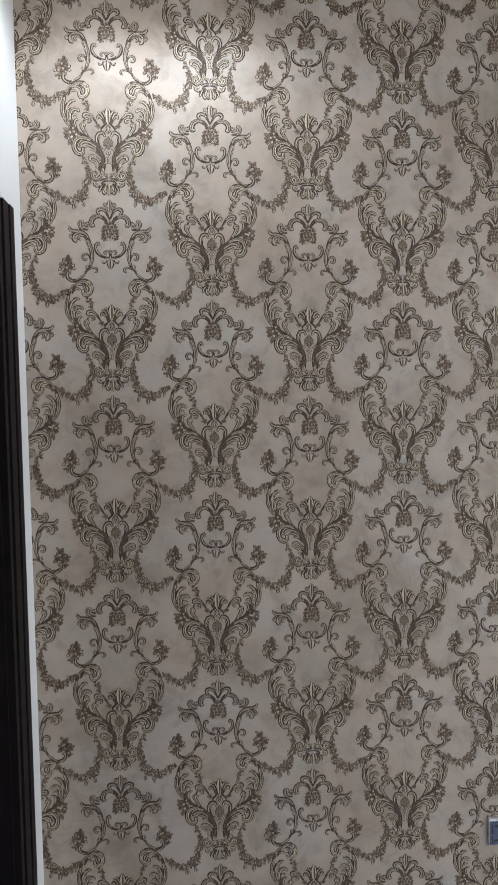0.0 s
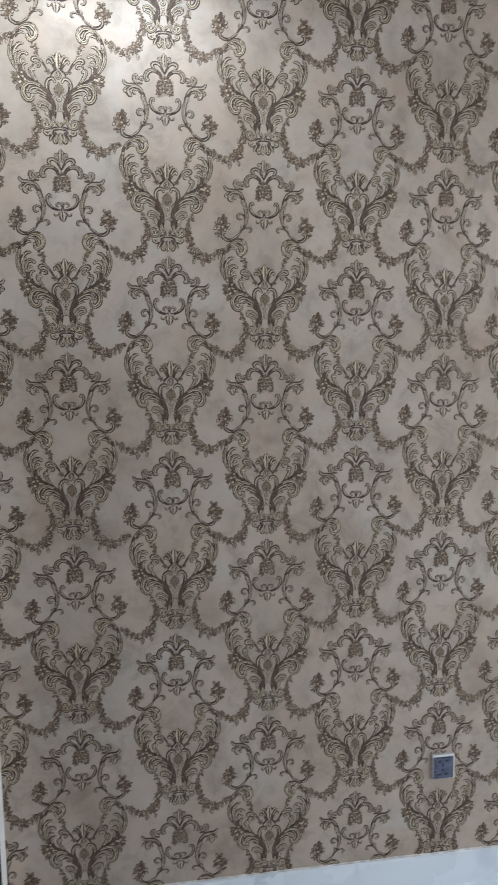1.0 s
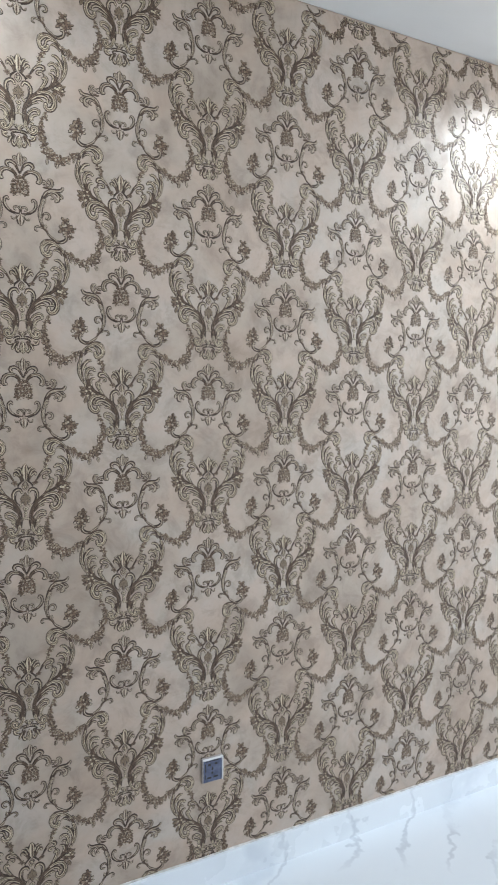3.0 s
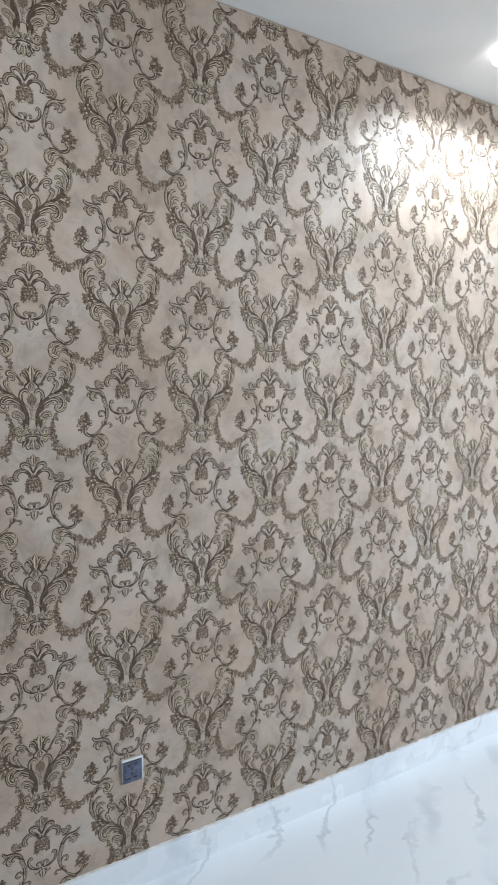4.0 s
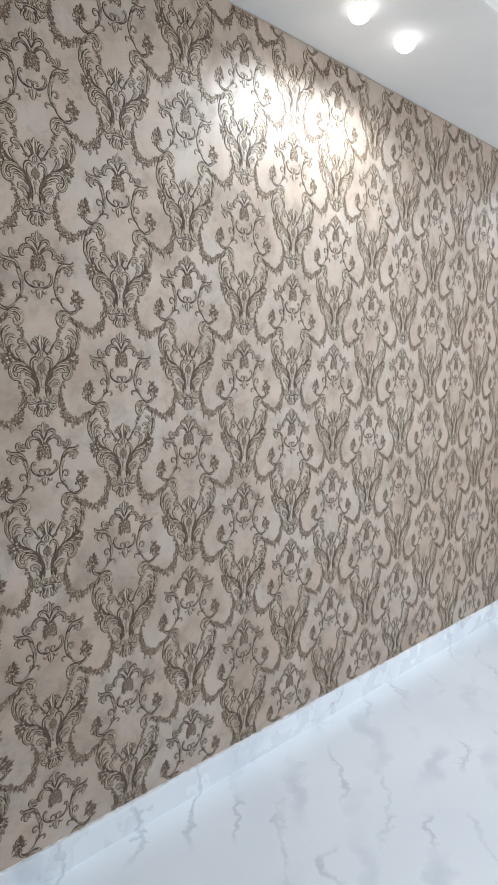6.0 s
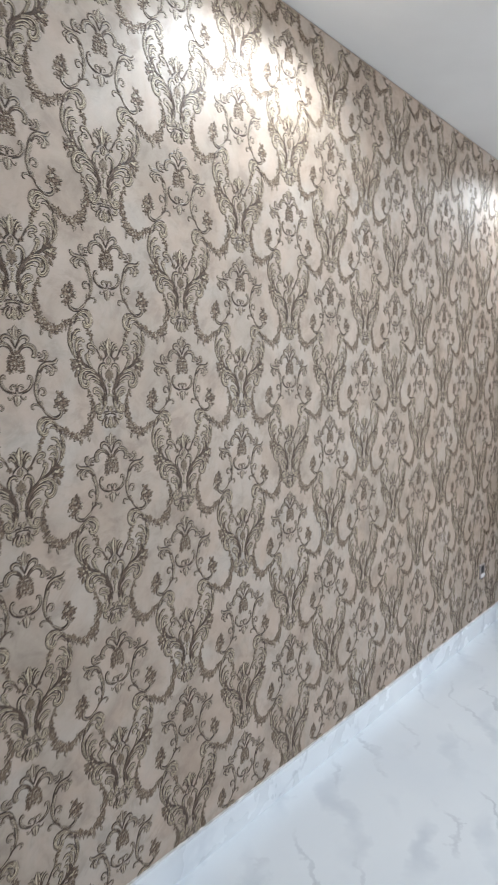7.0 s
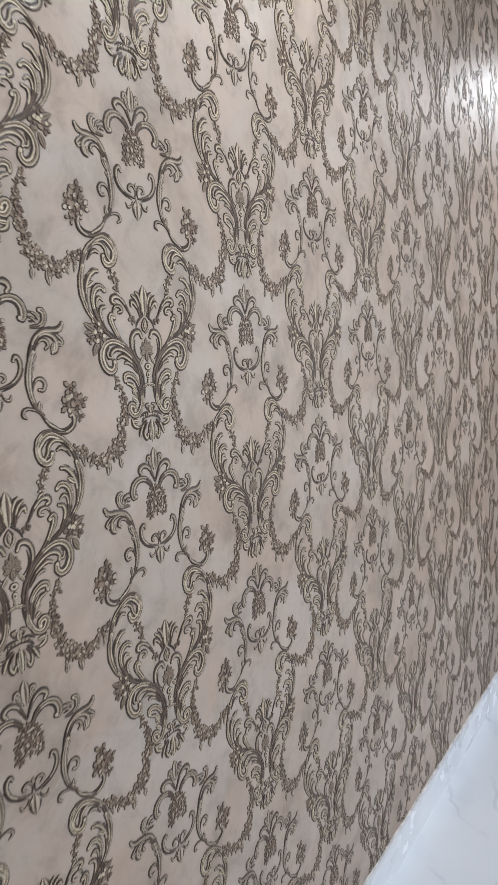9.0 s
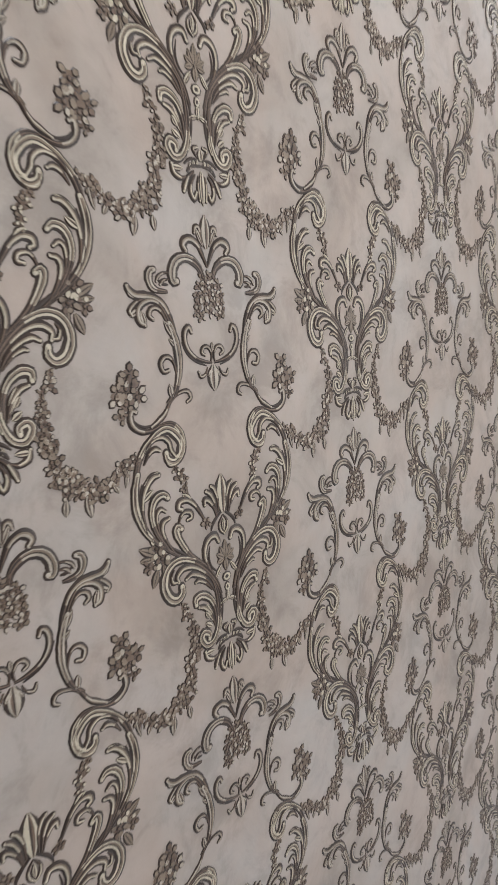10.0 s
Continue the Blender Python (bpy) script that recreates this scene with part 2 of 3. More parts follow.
def casing(y0, y1, z0, z1, inner):
    """A moulded strip on the west wall; inner: which side faces the opening."""
    bm = bmesh.new()
    if inner in ("y", "-y"):
        s = 1 if inner == "y" else -1
        a = y0 if s > 0 else y1
        wd = y1 - y0
        for k0, k1, d in ((0, 0.30, 0.026), (0.30, 0.36, 0.021), (0.36, 0.74, 0.024), (0.74, 0.80, 0.017), (0.80, 1.0, 0.020)):
            p, q = sorted((a + s * k0 * wd, a + s * k1 * wd))
            box(bm, WEST + 0.0005, WEST + d, p, q, z0, z1, 0.0015)
    else:
        ht = z1 - z0
        for k0, k1, d in ((0, 0.30, 0.026), (0.30, 0.36, 0.021), (0.36, 0.74, 0.024), (0.74, 0.80, 0.017), (0.80, 1.0, 0.020)):
            box(bm, WEST + 0.0005, WEST + d, y0, y1, z1 - k1 * ht, z1 - k0 * ht, 0.0015)
    return lean(bm)


part("casing", casing(DOOR_Y1, DOOR_Y1 + 0.105, 0.001, 2.12, "-y"), BLACK_WOOD, door)
part("casing", casing(DOOR_Y0 - 0.105, DOOR_Y0, 0.001, 2.12, "y"), BLACK_WOOD, door)
part("casing", casing(DOOR_Y0, DOOR_Y1, 2.03, 2.12, "z"), BLACK_WOOD, door)
bm = boxed(WEST - 0.09, WEST - 0.045, DOOR_Y0 + 0.004, DOOR_Y1 - 0.004, 0.006, 2.026, 0.002)
for z0, z1 in ((0.18, 0.95), (1.1, 1.92)):
    box(bm, WEST - 0.047, WEST - 0.036, DOOR_Y0 + 0.14, DOOR_Y1 - 0.14, z0, z1, 0.005)
lining = bmesh.new()
box(lining, WEST - 0.15, WEST + 0.002, DOOR_Y1 - 0.003, DOOR_Y1 + 0.001, 0.001, 2.029)
box(lining, WEST - 0.15, WEST + 0.002, DOOR_Y0 - 0.001, DOOR_Y0 + 0.003, 0.001, 2.029)
box(lining, WEST - 0.15, WEST + 0.002, DOOR_Y0 + 0.003, DOOR_Y1 - 0.003, 2.0265, 2.031)
part("door_lining", lean(lining), BLACK_WOOD, door)
leaf_ob = part("door_leaf", lean(bm), LEAF_WOOD, door)

# ---- steel door in the east wall ----
gate = tagged(new("door_2"), "brown steel entrance door with pale edging, still in film", "door", kind="structure")
GY0, GY1, SILL = 0.70, NORTH - 0.004, 0.088
X = EAST
part("door_sill", boxed(X - 0.034, X, GY0, GY1, 0.001, SILL, 0.004), SKIRT, gate, "raised white marble sill")
bm = bmesh.new()
box(bm, X - 0.030, X + 0.0, GY1 - 0.014, GY1, SILL, 2.775, 0.002)
box(bm, X - 0.030, X + 0.0, GY0, GY0 + 0.028, SILL, 2.775, 0.002)
box(bm, X - 0.030, X + 0.0, GY0 + 0.028, GY1 - 0.014, 2.745, 2.775, 0.002)
box(bm, X - 0.028, X + 0.0, GY0 + 0.028, GY1 - 0.014, 2.072, 2.095, 0.002)
box(bm, X - 0.034, X + 0.0, GY0 + 0.028, GY1 - 0.014, SILL, SILL + 0.014, 0.002)
part("door_frame", bm, STEEL_BLACK, gate, "black steel frame and threshold")


def edged(z0, z1, name):
    y0, y1 = GY0 + 0.032, GY1 - 0.017
    p = part(name, boxed(X - 0.022, X - 0.001, y0, y1, z0, z1, 0.003), STEEL_BROWN, gate)
    e = 0.007
    bm = bmesh.new()
    box(bm, X - 0.0265, X - 0.0215, y1 - e, y1, z0, z1, 0.0012)
    box(bm, X - 0.0265, X - 0.0215, y0, y0 + e, z0, z1, 0.0012)
    box(bm, X - 0.0265, X - 0.0215, y0 + e, y1 - e, z1 - e, z1, 0.0012)
    box(bm, X - 0.0265, X - 0.0215, y0 + e, y1 - e, z0, z0 + e, 0.0012)
    part("edging", bm, COPPER, p, "pale copper edging strip")
    return p


transom = edged(2.10, 2.74, "transom_panel")
steel_leaf = edged(SILL + 0.018, 2.067, "door_leaf")
for z in (0.865, 1.675):
    yc = GY1 - 0.083
    bm = boxed(X - 0.027, X - 0.021, yc - 0.055, yc + 0.055, z - 0.055, z + 0.055, 0.002)
    part("ornament_plate", bm, STEEL_BLACK, steel_leaf, "black square plate with a raised scroll")
    bm = bmesh.new()
    pts = [(0.036 * (1 - i / 34) * math.cos(i * 0.42), 0.036 * (1 - i / 34) * math.sin(i * 0.42)) for i in range(30)]
    rings = [[bm.verts.new((X - 0.027 - d, yc + u * k, z + v * k)) for k, d in ((1.1, 0.0), (1.0, 0.003), (0.86, 0.0))] for u, v in pts]
    for a, b in zip(rings, rings[1:]):
        for i in (0, 1):
            bm.faces.new((a[i], b[i], b[i + 1], a[i + 1]))
    part("scroll", bm, CHROME, steel_leaf)
# thin pale upright strips set on the transom and the leaf
for host, y, z0, z1, wd in ((transom, 0.062, 2.10, 2.50, 0.006), (transom, 0.085, 2.16, 2.48, 0.004), (steel_leaf, 0.07, 0.44, 0.50, 0.004), (steel_leaf, 0.045, 0.16, 0.26, 0.004), (steel_leaf, 0.055, 1.15, 1.19, 0.004), (steel_leaf, 0.10, 0.62, 0.74, 0.008)):
    bm = boxed(X - 0.0235, X - 0.0222, GY1 - 0.032 - y - wd, GY1 - 0.032 - y, z0, z1)
    part("pale_strip", bm, PALE_COAT, host, "thin pale upright strip")

# ---- downlights ----
def downlight():
    lamp = tagged(new("downlight"), "small round white recessed downlight, switched on", "downlight", "downlights in the ceiling border")
    bm = bmesh.new()
    lathe(bm, [(0.0415, 0.0), (0.042, -0.0015), (0.043, -0.002), (0.0445, -0.0015), (0.045, 0.0)])
    part("trim_ring", bm, WHITE, lamp, smooth=True)
    # The deep dome puts the lamp's round glare into the lens shape
    bm = bmesh.new()
    rings = lathe(bm, [(0.041, 0.0), (0.041, -0.012), (0.0375, -0.025), (0.031, -0.036), (0.019, -0.045), (0.006, -0.0485)])
    bm.faces.new(rings[-1])
    part("lens", bm, GLOW, lamp, "glowing frosted lens, domed to imitate the lamp's round glare", True)
    return lamp


first = downlight()
first.matrix_basis = pose(LAMPS[0], LAMP_Y, SOFFIT_Z)
for lx in LAMPS[1:]:
    copy_thing(first, pose(lx, LAMP_Y, SOFFIT_Z))


# ---- sockets ----
def socket():
    s = tagged(new("wall_socket"), "square white wall socket under blue protective film", "socket")
    bm = boxed(-0.035, 0.036, -0.008, 0.0, -0.040, 0.041, 0.003)
    part("cover", bm, CLEAR_COVER, s, "clear plastic cover rim")
    part("film", boxed(-0.031, 0.031, -0.0105, -0.0085, -0.036, 0.033, 0.0008), BLUE_FILM, s, "blue film with small holes")
    # White strips build in the highlights along the clear cover's top and right edges
    part("cover_glint", boxed(-0.035, 0.036, -0.0125, -0.0088, 0.034, 0.040, 0.0015), PLASTIC, s, "white strip painted in as the glint on the cover's top edge")
    part("cover_glint", boxed(0.032, 0.036, -0.0125, -0.0088, -0.038, 0.033, 0.0015), PLASTIC, s, "white strip painted in as the glint on the cover's side edge")
    slots = [(-0.012, 0.019, 0.0045, 0.0035), (0.011, 0.020, 0.0045, 0.0030), (-0.001, 0.006, 0.0025, 0.0050), (-0.002, -0.008, 0.0030, 0.0035), (-0.013, -0.023, 0.0075, 0.0028), (0.010, -0.022, 0.0075, 0.0028), (-0.025, 0.010, 0.0014, 0.014), (-0.025, -0.018, 0.0014, 0.008), (0.0, 0.0305, 0.024, 0.0012)]
    for x, z, a, b in slots:
        part("slot", boxed(x - a, x + a, -0.0112, -0.0100, z - b, z + b), DARK_SLOT, s)
    return s


near = socket()
near.matrix_basis = pose(0.546, NORTH, 0.388)
far = tagged(new("wall_socket"), "wall socket with clear cover and a dark opening", "socket")
part("plate", boxed(-0.037, 0.037, -0.009, 0.0, -0.043, 0.043, 0.003), CLEAR_COVER, far)
part("lower_edge", boxed(-0.030, 0.030, -0.0105, -0.0088, -0.036, -0.014, 0.002), PLASTIC, far, "white lower half")
part("slot", boxed(-0.026, 0.012, -0.0105, -0.0088, -0.006, 0.036), DARK_SLOT, far, "dark open socket insert")
far.matrix_basis = pose(4.09, NORTH, 0.375)

# ---- debris on the floor by the steel door ----
rng = random.Random(4)


def crumb(x, y, r, stretch=1.0, name="rubble_bit"):
    bm = bmesh.new()
    r *= 0.7
    bmesh.ops.create_icosphere(bm, subdivisions=2, radius=r)
    for v in bm.verts:
        v.co *= 1 + 0.45 * noise.noise(v.co * (1.3 / r) + Vector((x * 31, y * 17, 0)))
        v.co.x *= stretch
        v.co.z = max(v.co.z, -0.45 * r)
    ob = tagged(obj(name, bm, GREY_BITS), "small grey crumb of building rubble on the floor", "rubble", "rubble on the floor")
    ob.matrix_basis = pose(x, y, 0.45 * r, 0, 0, rng.uniform(0, 180))


for x, y, r, st in ((4.55, 1.765, 0.016, 1), (4.60, 1.745, 0.012, 1.3), (4.63, 1.735, 0.018, 1), (4.66, 1.715, 0.014, 1.6), (4.68, 1.60, 0.022, 1.8), (4.19, 1.70, 0.010, 1.2), (3.55, 1.25, 0.006, 1), (3.75, 1.48, 0.006, 1.3)):
    crumb(x, y, r, st)
bm = bmesh.new()
for i in range(9):
    a, b = i * 0.013, 0.012 * math.sin(i * 0.5)
    lathe(bm, [(0.0012, 0), (0.0012, 0.013)], pose(a, b, 0.0015, 0, 90, math.degrees(math.atan2(0.006 * math.cos(i * 0.5), 0.013))), 6)
wire = tagged(obj("wire_offcut", bm, GREY_BITS), "short bent grey wire offcut on the floor", "wire")
wire.matrix_basis = pose(4.02, 1.66, 0, 0, 0, -20)

# ---- wallpaper relief: one repeat, drawn on a grid of 343 units to the row ----
U = ROW / 343.0
# cross-sections of a stroke, from its convex side: place across it, height, and the ink of the strip after it
LINE = ((-1.0, 0.0, 0), (0.0, 1.0, 0), (1.0, 0.0, 0))
FROND = ((-1.0, 0.0, 0), (-0.36, 0.9, 3), (-0.04, 1.0, 1), (0.40, 0.7, 0), (1.0, 0.0, 0))
WIDE = ((-1.0, 0.0, 0), (-0.58, 0.85, 1), (-0.42, 1.0, 3), (-0.10, 0.6, 0), (0.10, 0.6, 1), (0.48, 0.8, 0), (1.0, 0.0, 0))
LEAF = ((-1.2, 0.0, 0), (-0.70, 0.9, 1), (-0.08, 0.8, 0), (0.16, 0.6, 2), (0.42, 0.9, 1), (0.72, 0.8, 0), (1.2, 0.0, 0))
TURN8 = [(math.cos(k * math.pi / 4), math.sin(k * math.pi / 4)) for k in range(8)]


def put(bm, x, y, h):
    return bm.verts.new((x * U, -h, -y * U))


def glide(pts, n):
    """Points on a smooth curve through pts."""
    p = [Vector(q) for q in pts]
    p = [2 * p[0] - p[1]] + p + [2 * p[-1] - p[-2]]
    out = []
    for a, b, c, d in zip(p, p[1:], p[2:], p[3:]):
        for i in range(n):
            t = i / n
            out.append(0.5 * (2 * b + (c - a) * t + (2 * a - 5 * b + 4 * c - d) * t * t + (3 * b - a - 3 * c + d) * t ** 3))
    return out + [p[-2]]


class Relief:
    """Collects raised strokes; all but the middle ones are mirrored."""

    def __init__(self):
        self.bm = bmesh.new()
        self.rng = random.Random(11)
        self.tones = (1, 3, 3, 2)

    def strips(self, rows, bands, flip, root=0.0):
        """Skins the rows; over the root's share of the length the pale ink gives way to the brown ones."""
        for j, (a, b) in enumerate(zip(rows, rows[1:])):
            t = j / len(rows)
            for i in range(len(bands) - 1):
                q = (a[i], a[i + 1], b[i + 1], b[i])
                f = self.bm.faces.new(q[::-1] if flip else q)
                ink = bands[i][2]
                if ink and t < root:
                    ink = 2 if ink == 1 else 0
                f.material_index, f.smooth = ink, True

    def sweep(self, width, pts, bands, swell, root=0.0, n=3):
        """A stroke along a curve; swell gives its breadth from 0 to 1 along the way."""
        line = glide(pts, n)
        ways = [(line[min(i + 1, len(line) - 1)] - line[max(i - 1, 0)]).normalized() for i in range(len(line))]
        bend = sum(a.x * b.y - a.y * b.x for a, b in zip(ways, ways[1:]))
        hand = 1 if bend > 0 else -1
        for s in (1, -1):
            rows = []
            for i, (p, d) in enumerate(zip(line, ways)):
                wd = 0.5 * width * swell(i / (len(line) - 1)) * self.rng.uniform(0.92, 1.08)
                h = min(0.0013, wd * U * 0.55)
                rows.append([put(self.bm, s * (p.x - d.y * wd * k * hand), p.y + d.x * wd * k * hand, h * g) for k, g, _ in bands])
            self.strips(rows, bands, s * hand > 0, root)
        return line

    def line(self, width, *pts):
        self.sweep(width * 1.25, pts, LINE, lambda t: 0.25 + 0.75 * math.sin(math.pi * (0.08 + 0.84 * t)))

    def frond(self, width, *pts):
        """A scroll that swells from its root and ends in a round curl."""
        line = self.sweep(width * 1.2, pts, WIDE if width >= 5.9 else FROND, lambda t: (0.34 + 0.72 * min(1, t * 1.6) ** 0.8) * (1 - 0.30 * max(0, t - 0.75) * 4), 0.24)
        for s in (1, -1):
            self.knob(s * line[-1].x, line[-1].y, 0.46 * width)

    def knob(self, x, y, r, core=1):
        top = put(self.bm, x, y, 0.0012)
        inner = [put(self.bm, x + 0.52 * r * a, y + 0.52 * r * b, 0.0010) for a, b in TURN8]
        outer = [put(self.bm, x + r * a, y + r * b, 0.0) for a, b in TURN8]
        for i in range(8):
            k = (i + 1) % 8
            for f, m in ((self.bm.faces.new((top, inner[i], inner[k])), core), (self.bm.faces.new((inner[i], outer[i], outer[k], inner[k])), 0)):
                f.material_index, f.smooth = m, True

    def ring(self, y, rx, ry):
        """An oval bead on the middle line: dark rim, pale band, dark eye."""
        rings = [[put(self.bm, rx * k * a, y + ry * k * b, h) for a, b in TURN8] for k, h in ((1.15, 0.0), (0.82, 0.001), (0.42, 0.0007))]
        for lo, hi, m in ((rings[0], rings[1], 0), (rings[1], rings[2], 1)):
            for i in range(8):
                k = (i + 1) % 8
                f = self.bm.faces.new((lo[i], lo[k], hi[k], hi[i]))
                f.material_index, f.smooth = m, True
        self.bm.faces.new(rings[2])

    def leaf(self, base, tip, wd, mid=False, dull=False):
        b, t = Vector(base), Vector(tip)
        d = t - b
        side = Vector((-d.y, d.x)).normalized()
        for s in (1,) if mid else (1, -1):
            rows = []
            for i in range(6):
                k = i / 5
                c = b + d * k
                wk = wd * 0.5 * (math.sin(math.pi * min(1, k * 0.93 + 0.05)) ** 0.8 + 0.04)
                rows.append([put(self.bm, s * (c.x + side.x * wk * g), c.y + side.y * wk * g, 0.0009 * hh) for g, hh, _ in LEAF])
            self.strips(rows, [(k, h, 3 if dull and m else m) for k, h, m in LEAF], s < 0)

    def petal(self, x, y, a, r, wd, mat):
        ca, sa = math.cos(a), math.sin(a)
        edge = ((0.0, 0), (0.3, -0.85), (0.75, -0.9), (1.1, 0), (0.75, 0.9), (0.3, 0.85))
        ring = lambda k, h: [put(self.bm, x + ca * u * r - sa * v * wd, y + sa * u * r + ca * v * wd, h) for u, v in (((p - 0.55) * k + 0.55, q * k) for p, q in edge)]
        inner, outer = ring(0.74, 0.0010), ring(1.18, 0.0)
        self.bm.faces.new(inner).material_index = mat
        for i in range(6):
            k = (i + 1) % 6
            self.bm.faces.new((inner[i], outer[i], outer[k], inner[k])).material_index = 0

    def flower(self, x, y, r, n=5, mid=False):
        """A tuft of small petals, turned outwards, over a dark ground."""
        for s in (1,) if mid else (1, -1):
            a0 = self.rng.uniform(0, 6)
            base = [put(self.bm, s * x + r * k * a, y + r * k * b, 0.0002 + 0.0001 * self.rng.random()) for (a, b), k in zip(TURN8, (self.rng.uniform(0.55, 0.8) for _ in range(8)))]
            self.bm.faces.new(base).material_index = 2
            for i in range(n):
                a = a0 + 2 * math.pi * i / n + self.rng.uniform(-0.3, 0.3)
                d = self.rng.uniform(0.2, 0.45) * r
                self.petal(s * x + d * math.cos(a), y + d * math.sin(a), a + self.rng.uniform(-0.5, 0.5), r * self.rng.uniform(0.6, 0.95), r * self.rng.uniform(0.28, 0.40), self.rng.choice(self.tones))
            self.knob(s * x, y, 0.30 * r, 2)

    def swag(self, count, spread0, spread1, spread2, r, *pts):
        """Blossoms strewn along a line, thin at its ends and thick in the middle or as the spreads say."""
        line = glide(pts, 8)
        for i in range(count):
            t = (i + self.rng.random()) / count
            p = line[min(int(t * len(line)), len(line) - 1)]
            sp = spread0 + (spread1 - spread0) * t * 2 if t < 0.5 else spread1 + (spread2 - spread1) * (t * 2 - 1)
            self.flower(p.x + self.rng.uniform(-1, 1) * sp, p.y + self.rng.uniform(-1, 1) * sp, r * self.rng.uniform(0.8, 1.25), 3)


def crown():
    r = Relief()
    r.leaf((0, 23.5), (0, 0.5), 10, True)
    r.leaf((3, 21.5), (9, 10), 4)
    r.frond(3.6, (3.5, 22), (4.5, 14.5), (6.5, 9), (9.5, 9.5), (10.5, 13))
    r.frond(5.6, (0, 36), (4, 27.5), (8, 21), (14, 17.5), (19, 18.5), (21.5, 22), (19, 25.5))
    r.frond(7.6, (4, 43), (7.5, 36), (13.5, 31.5), (21, 30), (28, 32.5), (32, 38.5), (32, 45.5), (29, 46))
    r.line(1.8, (6, 43.5), (9.5, 37.5), (15.5, 33.5), (22, 32), (27, 34.5))
    r.frond(6.0, (37.5, 53), (44.5, 52.5), (50, 50.5), (52.5, 45.5), (51.5, 40.5), (48, 39))
    r.frond(2.6, (35, 40.5), (40.5, 41), (45, 43.5), (46.5, 46.5))
    r.frond(2.6, (35.5, 45), (40.5, 45.5), (43.5, 48.5))
    r.line(2.0, (36.5, 48.5), (41, 48), (46, 45))
    r.frond(5.6, (32.5, 84.5), (34.5, 75.5), (38, 67.5), (42.5, 61), (49.5, 57), (57.5, 56), (64.5, 55.5), (69, 52.5), (70.5, 50))
    r.frond(5.0, (37.5, 74), (41.5, 66), (46, 60.5), (52.5, 58.5), (59.5, 60.5), (63.5, 65.5), (62.5, 72.5), (58.5, 74.5))
    r.frond(3.8, (39, 75.5), (43, 67.5), (48, 63.5), (53, 64.5), (54.5, 68.5), (51.5, 71))
    r.frond(3.4, (54, 58), (61.5, 58.5), (66.5, 61.5), (70, 65.5), (68, 68.5))
    r.leaf((65.5, 57), (70.5, 51.5), 5)
    r.leaf((61, 65.5), (58, 76), 5)
    r.leaf((63, 64.5), (70, 69), 4.5)
    r.leaf((34, 84), (42.5, 72), 5)
    r.leaf((30, 91), (39.5, 84), 4.5)
    r.frond(6.4, (45, 127), (38, 121), (34, 112.5), (32, 102.5), (32.5, 92.5), (34.5, 83), (38.5, 73.5))
    r.frond(4.0, (34.5, 110), (36, 101.5), (39.5, 96.5), (44.5, 96), (48, 100), (46, 105.5), (41.5, 105))
    r.frond(4.4, (1, 102), (8, 101), (16.5, 98), (23, 92), (25.5, 85), (24.5, 79), (21, 76.5), (19, 80))
    r.line(1.8, (6.5, 104), (16, 100.5), (24, 94.5), (28.5, 86.5))
    r.frond(3.2, (2.5, 102.5), (1, 96.5), (4, 91), (8.5, 91), (10.5, 94.5), (7.5, 96.5))
    r.frond(2.8, (5.5, 105), (8, 110), (12.5, 111.5), (14.5, 108))
    r.leaf((0, 103.5), (0, 122.5), 11, True)
    r.leaf((1, 106), (5.5, 112), 4)
    r.leaf((0, 94), (0, 87.5), 3.4, True)
    r.leaf((40, 124), (41.5, 114), 5)
    r.frond(3.4, (43, 127.5), (37.5, 122.5), (31, 120), (25.5, 120.5), (23.5, 125), (27, 127.5))
    r.frond(3.8, (37.5, 118), (43.5, 128), (48, 134), (53, 137.5), (59.5, 141))
    r.frond(5.0, (51, 140.5), (60, 143.5), (68, 143), (74, 139), (76, 133.5), (74.5, 128.5), (71.5, 129.5))
    r.line(1.8, (53.5, 138.5), (62.5, 140.5), (69, 139), (73, 135.5))
    r.flower(74.5, 106.5, 7.5, 5)
    r.flower(69.5, 120, 7.5, 5)
    r.flower(77.5, 114, 8.5, 6)
    r.flower(84.5, 118, 7, 5)
    r.flower(79, 124, 7, 5)
    r.flower(83, 131, 5, 4)
    for y, xs in ((43, (0, 5)), (49, (3, 9)), (55, (0, 6, 11)), (61, (4, 11)), (66, (0, 12)), (69, (9,))):
        for x in xs:
            r.flower(x, y, 4.4, 4, x == 0)
    return r.bm


